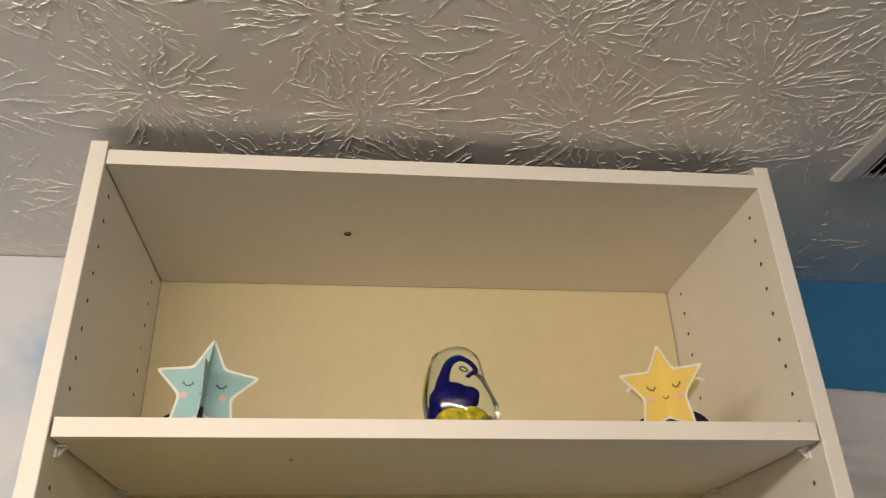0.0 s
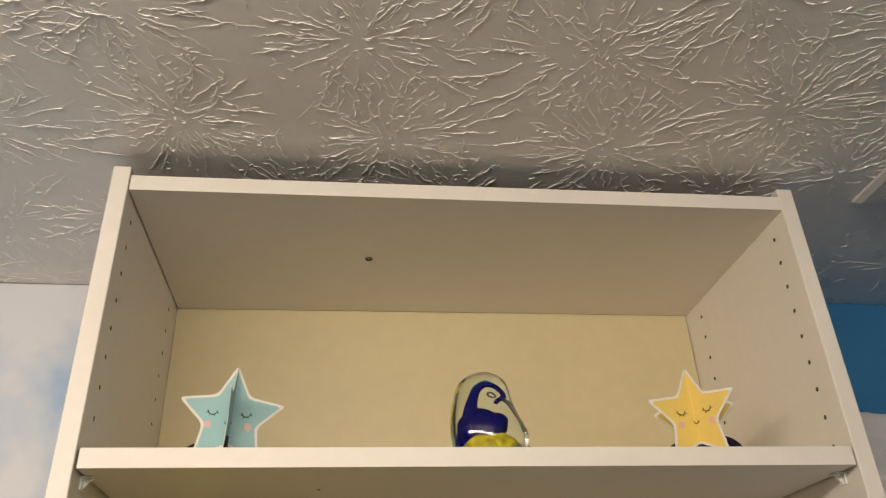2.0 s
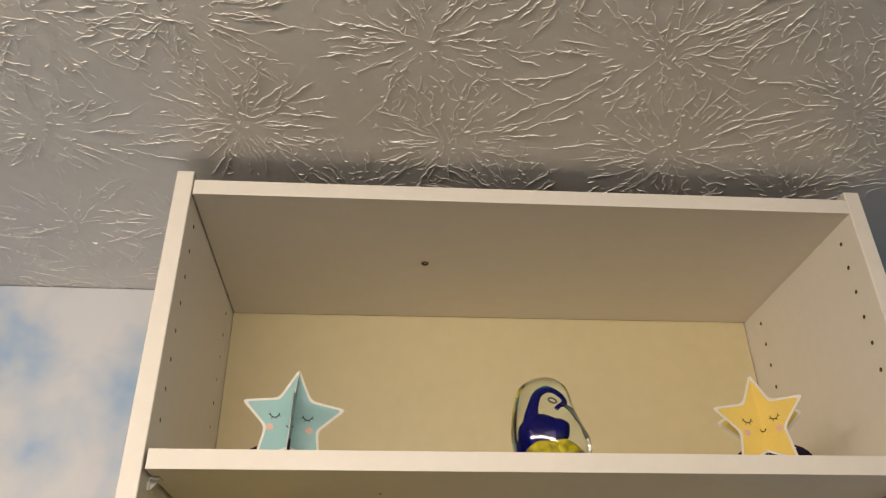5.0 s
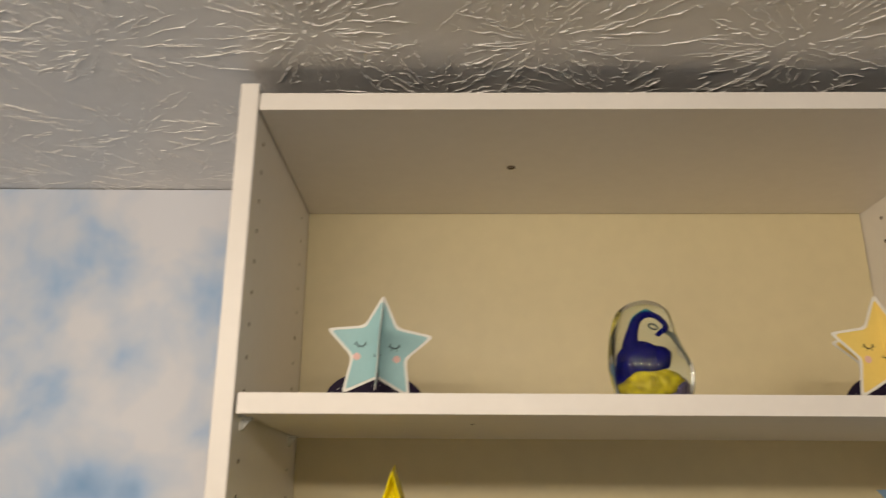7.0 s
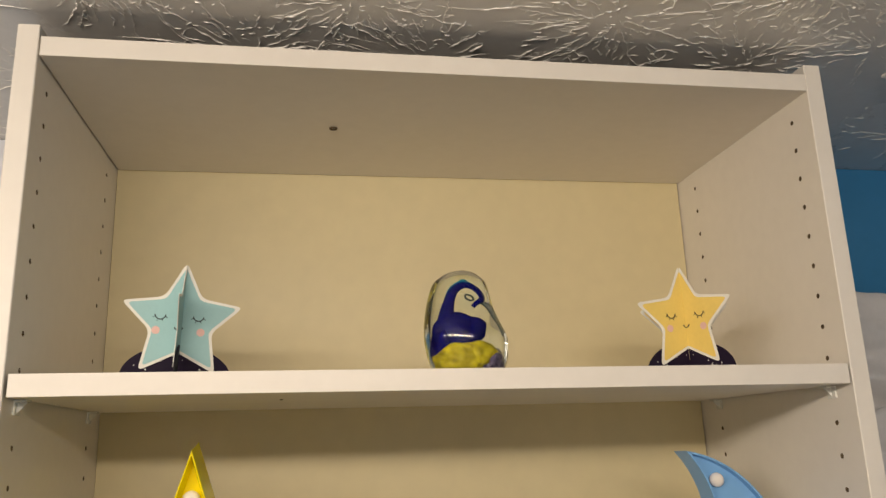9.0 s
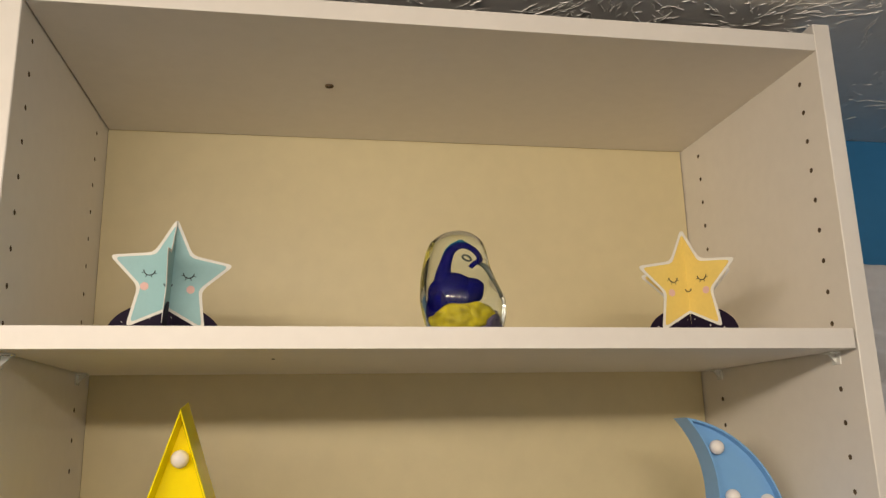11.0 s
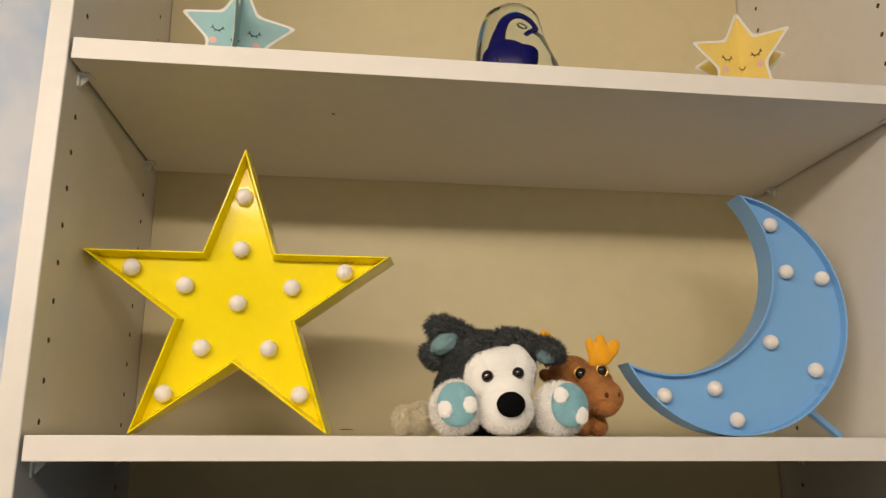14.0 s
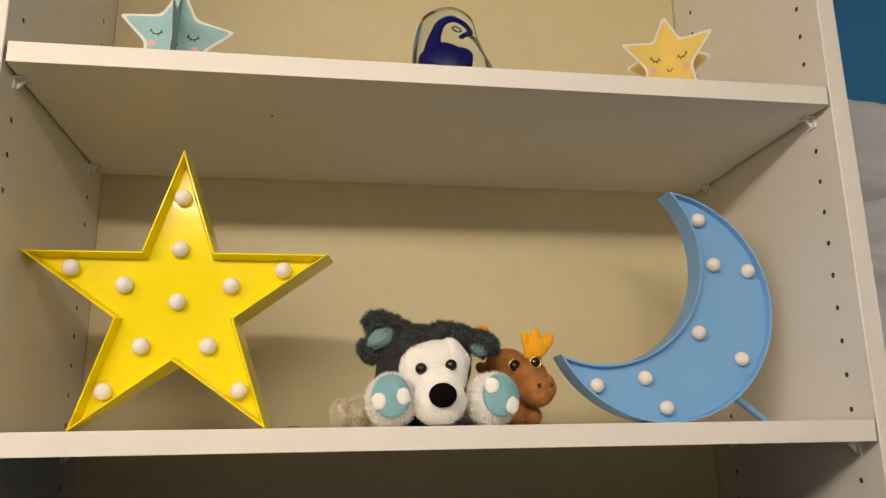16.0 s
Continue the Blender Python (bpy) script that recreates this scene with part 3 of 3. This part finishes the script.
    for k, (x, turn, spots) in enumerate(((-0.0490, -4, ((-0.0105, -0.005), (0.0105, -0.001))), (0.0415, 9, ((-0.0095, 0.0075), (0.0085, -0.0095))))):
        spin = Euler((radians(-6), 0, radians(turn))).to_matrix()
        centre = Vector((x, 0.048, 0.0230))
        paw = part("paw", furry(blob(centre, (0.0205, 0.026, 0.0222), 4, 0.05), 0.0044, 0.9e6, width=0.00028, lean=(0, -0.1, 0.0), seed=11 + k), WHITE_FUR, dog, "white plush paw")
        pad_at = centre + spin @ Vector((0, -0.0225, 0.0005))
        size = Vector((0.0165, 0.0060, 0.0185))
        part("paw_pad", furry(blob(pad_at, size, 4, 0.02, turn=spin), 0.0007, 4.0e6, seed=14 + k, **short), TEAL, paw, "teal plush paw pad with white spots")
        for u, w in spots:
            deep = -size.y * math.sqrt(max(0.05, 1 - (u / size.x) ** 2 - (w / size.z) ** 2))
            tip = Vector((u / size.x**2, deep / size.y**2, w / size.z**2)).normalized()
            facing = spin @ tip.to_track_quat("-Y", "Z").to_matrix()
            part("spot", furry(blob(pad_at + spin @ Vector((u, deep, w)), (0.0060, 0.0022, 0.0070), 4, 0.14, turn=facing), 0.0009, 3.0e6, seed=16, **short), WHITE_FUR, paw)
    tail = join(blob((-0.0760, 0.085, 0.0150), (0.012, 0.018, 0.0135), 4, 0.12), blob((-0.0910, 0.086, 0.0135), (0.0080, 0.016, 0.0120), 4, 0.12))
    part("tail", furry(tail, 0.0042, 1.8e6, width=0.0003, seed=18), CREAM_FUR, dog, "cream fluffy tail")
    part("hind_foot", furry(blob((0.010, 0.150, 0.0160), (0.045, 0.05, 0.0155), 3, 0.1), 0.003, 0.4e6, seed=19), WHITE_FUR, dog)


plush_dog()


def plush_moose():
    moose = thing("plush_moose", "small brown plush moose with orange felt antlers", "soft toy", place=pose(0, 0, S2))
    fur = dict(width=0.00022)
    part("head", furry(blob((0.0725, 0.118, 0.0540), (0.0225, 0.024, 0.0215), 4, 0.05), 0.0020, 2.6e6, seed=21, **fur), BROWN_FUR, moose)
    snout = join(blob((0.0950, 0.094, 0.0355), (0.0178, 0.020, 0.0165), 4, 0.06), blob((0.0890, 0.101, 0.0455), (0.0180, 0.0195, 0.0190), 4, 0.05), blob((0.0940, 0.084, 0.0265), (0.0105, 0.014, 0.0085), 3, 0.05))
    part("snout", furry(snout, 0.0020, 2.6e6, seed=22, **fur), BROWN_FUR, moose)
    part("body", furry(blob((0.0840, 0.128, 0.0220), (0.020, 0.026, 0.0215), 4, 0.05), 0.0010, 2.0e6, seed=23, **fur), BROWN_FUR, moose)
    for x in (0.0775, 0.0925):
        part("leg", furry(blob((x, 0.104, 0.0095), (0.0085, 0.013, 0.0095), 3, 0.05), 0.0014, 2.0e6, seed=24, **fur), BROWN_FUR, moose)
    for x, y, z, r in ((0.0750, 0.0945, 0.0570, 0.0062), (0.0930, 0.0860, 0.0595, 0.0052)):
        eye = part("eye", blob((x, y, z), (r, r * 0.8, r), 3), EYE, moose, "glossy black eye with gold glitter rim", smooth=True)
        bm = bmesh.new()
        ring = [[bm.verts.new((x + (r + 0.0001 + 0.0011 * math.cos(p)) * math.cos(t), y - 0.0022 + 0.0008 * math.sin(p), z + (r + 0.0001 + 0.0011 * math.cos(p)) * math.sin(t))) for p in np.arange(6) * math.pi / 3] for t in np.arange(24) * math.pi / 12]
        for i in range(24):
            for j in range(6):
                bm.faces.new((ring[i][j], ring[(i + 1) % 24][j], ring[(i + 1) % 24][(j + 1) % 6], ring[i][(j + 1) % 6]))
        bmesh.ops.recalc_face_normals(bm, faces=bm.faces[:])
        part("eye_rim", bm, GOLD_RING, eye, smooth=True)
    for x, z in ((0.0930, 0.0365), (0.1055, 0.0375)):
        part("nostril", blob((x, 0.0745 + (0.005 if x > 0.1 else 0), z), (0.0022, 0.0015, 0.0028), 2), DARK_BROWN, moose, smooth=True)
    for x, z, spin in ((0.0500, 0.0560, 25), (0.1000, 0.0640, -40)):
        part("ear", furry(blob((x, 0.118, z), (0.0095, 0.005, 0.0060), 3, 0.05, turn=Euler((0, radians(spin), 0)).to_matrix()), 0.0014, 1.8e6, seed=27, **fur), BROWN_FUR, moose)

    def antler(x, z, size, spin, y, turned):
        lobes = [blob((0, 0, 0.008), (0.0050, 0.0032, 0.0110), 3), blob((0.0055, 0, 0.0155), (0.0095, 0.0034, 0.0075), 3), blob((-0.0035, 0, 0.0215), (0.0040, 0.0032, 0.0090), 3, turn=Euler((0, radians(-12), 0)).to_matrix()),
                 blob((0.0050, 0, 0.0220), (0.0038, 0.0032, 0.0075), 3, turn=Euler((0, radians(8), 0)).to_matrix()), blob((0.0125, 0, 0.0205), (0.0068, 0.0032, 0.0085), 3, turn=Euler((0, radians(30), 0)).to_matrix())]
        bm = join(*lobes)
        bmesh.ops.transform(bm, matrix=pose(x, y, z, 0, spin, turned) @ Matrix.Scale(size, 4), verts=bm.verts)
        part("antler", bm, ORANGE, moose, "orange felt antler", smooth=True)

    broad = [blob((0.0940, 0.110, 0.0700), (0.0060, 0.0034, 0.0080), 3), blob((0.1005, 0.110, 0.0780), (0.0130, 0.0036, 0.0118), 3, turn=Euler((0, radians(20), 0)).to_matrix()), blob((0.0905, 0.110, 0.0845), (0.0042, 0.0033, 0.0090), 3, turn=Euler((0, radians(-8), 0)).to_matrix()),
             blob((0.1015, 0.110, 0.0880), (0.0050, 0.0033, 0.0090), 3, turn=Euler((0, radians(-14), 0)).to_matrix()), blob((0.1130, 0.110, 0.0830), (0.0060, 0.0033, 0.0095), 3, turn=Euler((0, radians(24), 0)).to_matrix())]
    part("antler", join(*broad), ORANGE, moose, "broad orange felt antler", smooth=True)
    antler(0.0480, 0.0675, 1.1, -4, 0.116, 62)


plush_moose()

# ---- things on the upper shelf ----


def paper_star(name, label, x, y, z, paper, r, wings, lean, low_pink, off):
    """Half stars of card standing out from one spine like the leaves of a book, on night-blue half discs."""
    star = thing(name, label, "paper star", group="paper stars", place=pose(x, y, z, 0, lean, 0))
    up = r * math.cos(math.pi / 5) + 0.006
    full = star_outline(r, 0.5)
    small = star_outline(r * 0.90, 0.5)
    half = [full[0], full[1], full[2], full[3], full[4], full[5]]

    def rounded(pts, cut=0.0062):
        out = []
        n = len(pts)
        for i, p in enumerate(pts):
            a, b, c = Vector(pts[i - 1]), Vector(p), Vector(pts[(i + 1) % n])
            if p[0] < 1e-4 and i == n - 1:
                out.append(p)
                continue
            d0, d1 = (a - b).normalized(), (c - b).normalized()
            for f in np.linspace(0, 1, 4):
                q = (b + d0 * cut) * (1 - f) ** 2 + 2 * b * f * (1 - f) + (b + d1 * cut) * f**2
                out.append((max(q.x, 0.0002), q.y))
        return out

    for k, (angle, front) in enumerate(wings):
        dx, dy = math.cos(radians(angle)), math.sin(radians(angle))
        nx, ny = (dy, -dx) if dx > 0 else (-dy, dx)
        if not front and abs(dx) > 0.3:
            nx, ny = -nx, -ny

        def place(u, v, w, dx=dx, dy=dy, nx=nx, ny=ny):
            bow = 0.0012 * math.sin(u / r * 3.0)
            return (dx * u + nx * (w + bow), dy * u + ny * (w + bow), v + up)

        wing = part("wing", slab(rounded(half), -0.0006, place), PAPER_EDGE, star, "white-edged card half star")
        inner = [(u, v) for u, v in small[:6]]
        part("print", slab(rounded(inner, 0.0046), 0.0002, lambda u, v, w, pl=place: pl(u, v, w + 0.0001)), paper, wing, "printed star face")
        if not front:
            part("print", slab(rounded(inner, 0.0046), -0.0002, lambda u, v, w, pl=place: pl(u, v, w - 0.0007)), paper, wing, "printed star face")
        disc = [(-0.0007 if front else 0.004, 0.0)] + [(0.0505 * math.cos(t), 0.0505 * math.sin(t) * 0.62) for t in np.linspace(0, math.pi / 2 - (0.0 if front else 0.08), 14)]
        base = part("base_disc", slab(disc, -0.0006, lambda u, v, w, dx=dx, dy=dy, nx=nx, ny=ny: (dx * u + nx * (w - 0.0007), dy * u + ny * (w - 0.0007), v + 0.0003)), NAVY, star, "navy half disc printed with tiny stars")
        rng = random.Random(31 + k)
        for _ in range(9):
            t, q = rng.uniform(0.1, 1.45), rng.uniform(0.5, 0.93)
            u, v, s = 0.0505 * q * math.cos(t), 0.0505 * 0.62 * q * math.sin(t) + 0.0005, rng.uniform(0.0006, 0.0014)
            part("star_speck", slab([(u + s * a, v + s * b) for a, b in star_outline(1.0)], 0.0002, lambda u, v, w, dx=dx, dy=dy, nx=nx, ny=ny: (dx * u + nx * (w - 0.0006), dy * u + ny * (w - 0.0006), v + 0.0003)), PAPER_EDGE, base)
        if not front:
            continue

        def stroke(points, wide=0.0005, pl=place, wing=wing):
            part("lash", tube([pl(u, v, 0.0005) for u, v in points], wide, 5), INK, wing, "thin black printed line")

        ex, ey, er = r * 0.295 + (off if dx < 0 else -off), r * 0.115, r * 0.084
        arc = [(ex + er * math.cos(t), ey + er * math.sin(t)) for t in np.linspace(math.pi * 1.02, math.pi * 1.98, 9)]
        stroke(arc)
        for t in (1.15, 1.38, 1.62, 1.85):
            c, s = math.cos(math.pi * t), math.sin(math.pi * t)
            stroke([(ex + er * c, ey + er * s), (ex + er * 1.5 * c, ey + er * 1.5 * s)], 0.0003)
        stroke([(max(er * 0.75 * math.cos(t) + (off if dx < 0 else -off), 0.0004), -r * 0.08 + er * 0.6 * math.sin(t)) for t in np.linspace(math.pi * 1.5, math.pi * 1.98, 6)][1 if dx < 0 else 0:])
        cheek = [(ex + r * 0.05 + 0.0038 * math.cos(t), -r * low_pink + 0.0038 * math.sin(t)) for t in np.linspace(0, 2 * math.pi, 18, endpoint=False)]
        part("cheek", slab(cheek, 0.0001, lambda u, v, w, pl=place: pl(u, v, w + 0.0004)), PINK, wing, "round pink printed cheek")


paper_star("paper_star", "pale blue crossed paper star with sleeping face", -0.2612, 0.084, S1 + 0.0022, CYAN, 0.0590, ((186, True), (9, True), (275, False), (95, False)), 3.0, 0.15, 0.0020)
paper_star("paper_star", "yellow crossed paper star with sleeping face", 0.2550, 0.078, S1 - 0.0006, GOLD, 0.0598, ((187, True), (301, True), (121, False), (7, False)), -1.2, 0.15, -0.0008)


def glass_penguin():
    """A paperweight: a lump of clear glass, cut back under the brow, with a cobalt bird and a yellow foot inside."""
    weight = thing("glass_penguin", "clear glass penguin paperweight with cobalt blue and yellow core", "paperweight", place=pose(0.0185, 0.085, S1 + 0.0003))
    heights = (0.0, 0.004, 0.020, 0.038, 0.055, 0.070, 0.084, 0.095, 0.100, 0.1045, 0.1070)
    rights = (0.033, 0.0385, 0.0430, 0.0432, 0.0345, 0.0285, 0.0255, 0.0225, 0.0175, 0.0110, 0.0030)
    lefts = (0.030, 0.0350, 0.0405, 0.0432, 0.0425, 0.0400, 0.0365, 0.0320, 0.0255, 0.0180, 0.0080)
    n, m = 40, 48
    verts, faces = [], []
    for k in range(n + 1):
        z = 0.1070 * (0.5 - 0.5 * math.cos(math.pi * k / n))
        a, b = float(np.interp(z, heights, rights)), float(np.interp(z, heights, lefts))
        mid, half = (a - b) / 2, max((a + b) / 2, 0.0004)
        for t in np.arange(m) * 2 * math.pi / m:
            verts.append((mid + half * math.cos(t), half * 0.80 * math.sin(t), z))
    for k in range(n):
        faces += [(k * m + i, k * m + (i + 1) % m, (k + 1) * m + (i + 1) % m, (k + 1) * m + i) for i in range(m)]
    faces += [list(range(m))[::-1], list(range(n * m, n * m + m))]
    bm = from_lists(verts, faces)
    for _ in range(2):
        bmesh.ops.smooth_vert(bm, verts=[v for v in bm.verts if v.co.z > 0.002], factor=0.5, use_axis_x=True, use_axis_y=True, use_axis_z=True)
    part("glass_body", bm, GLASS, weight, smooth=True).visible_shadow = False

    def inside(bm, wide=0.76, tall=0.90, level=0.05):
        """Draws a coloured core in from the skin, as the thick glass swells it again."""
        for v in bm.verts:
            v.co = Vector((v.co.x * wide, v.co.y * wide, level + (v.co.z - level) * tall))
        return bm


    def spline(pts, steps=6):
        out = []
        pts = [Vector(p) for p in pts]
        for i in range(len(pts) - 1):
            p0, p1, p2, p3 = pts[max(i - 1, 0)], pts[i], pts[i + 1], pts[min(i + 2, len(pts) - 1)]
            for f in np.arange(steps) / steps:
                out.append(0.5 * (2 * p1 + (p2 - p0) * f + (2 * p0 - 5 * p1 + 4 * p2 - p3) * f**2 + (3 * p1 - p0 - 3 * p2 + p3) * f**3))
        return out + [pts[-1]]

    hook = spline([(-0.022, 0, 0.040), (-0.0220, 0, 0.0585), (-0.0190, 0, 0.0740), (-0.0135, 0, 0.0865), (-0.0035, 0, 0.0928), (0.0072, 0, 0.0905), (0.0145, 0, 0.0835), (0.0160, 0, 0.0770), (0.0100, 0, 0.0720), (0.0062, 0, 0.0675)])
    thick = np.interp(np.linspace(0, 1, len(hook)), (0, 0.1, 0.22, 0.35, 0.5, 0.65, 0.78, 0.9, 1.0), (2.2, 1.7, 1.15, 0.85, 0.62, 0.62, 0.66, 0.55, 0.5))
    part("core", inside(join(tube(hook, 0.0052, 16, list(thick)), blob((-0.0130, 0.002, 0.0430), (0.0235, 0.016, 0.0195), 4, 0.04), blob((0.0060, 0.002, 0.0430), (0.0150, 0.012, 0.0130), 4, 0.04), blob((-0.0270, 0.001, 0.0270), (0.0110, 0.016, 0.0200), 4, 0.10))), COBALT, weight, "cobalt blue swirl inside the glass", smooth=True)
    edge = spline([(-0.0250, 0.002, 0.0600), (-0.0222, 0.002, 0.0750), (-0.0160, 0.002, 0.0890), (-0.0040, 0.002, 0.0960), (0.0060, 0.002, 0.0945)])
    part("core_edge", inside(tube(edge, 0.0021, 10, list(np.interp(np.linspace(0, 1, len(edge)), (0, 0.3, 0.8, 1), (0.2, 1, 1, 0.2))))), TURQUOISE, weight, "turquoise outer line of the swirl", smooth=True)
    part("foot", inside(join(blob((-0.0080, -0.006, 0.0170), (0.0270, 0.0215, 0.0160), 4, 0.14), blob((0.0090, -0.008, 0.0200), (0.0210, 0.0170, 0.0140), 4, 0.14)), 0.84, 0.95, 0.02), YELLOW_GLASS, weight, "yellow speckled glass foot", smooth=True)
    part("foot_shade", inside(blob((0.0235, -0.0015, 0.0140), (0.0150, 0.0200, 0.0125), 4, 0.25), 0.80, 0.95, 0.02), VIOLET_GLASS, weight, "violet speckled glass", smooth=True)
    bm = bmesh.new()
    ring = [[bm.verts.new((0.0022 + (0.0046 + 0.0012 * math.cos(p)) * math.cos(t), -0.0060 + 0.0010 * math.sin(p), 0.0785 + (0.0030 + 0.0012 * math.cos(p)) * math.sin(t) - 0.35 * (0.0042 * math.cos(t)))) for p in np.arange(8) * math.pi / 4] for t in np.arange(24) * math.pi / 12]
    for i in range(24):
        for j in range(8):
            bm.faces.new((ring[i][j], ring[(i + 1) % 24][j], ring[(i + 1) % 24][(j + 1) % 8], ring[i][(j + 1) % 8]))
    bmesh.ops.recalc_face_normals(bm, faces=bm.faces[:])
    part("eye", inside(bm), DARK_GLASS, weight, smooth=True)
    # dark green tube that stands in for the refraction at the beak's edge
    beak_refraction = spline([(0.0120, 0.004, 0.0745), (0.0230, 0.004, 0.0680), (0.0320, 0.004, 0.0540), (0.0390, 0.004, 0.0360)])
    part("beak_refraction", inside(tube(beak_refraction, 0.0036, 12, list(np.interp(np.linspace(0, 1, len(beak_refraction)), (0, 0.3, 0.6, 1), (0.4, 1.0, 1.5, 0.5))))), DARK_GLASS, weight, "dark green tube imitating the refraction along the beak", smooth=True)


glass_penguin()
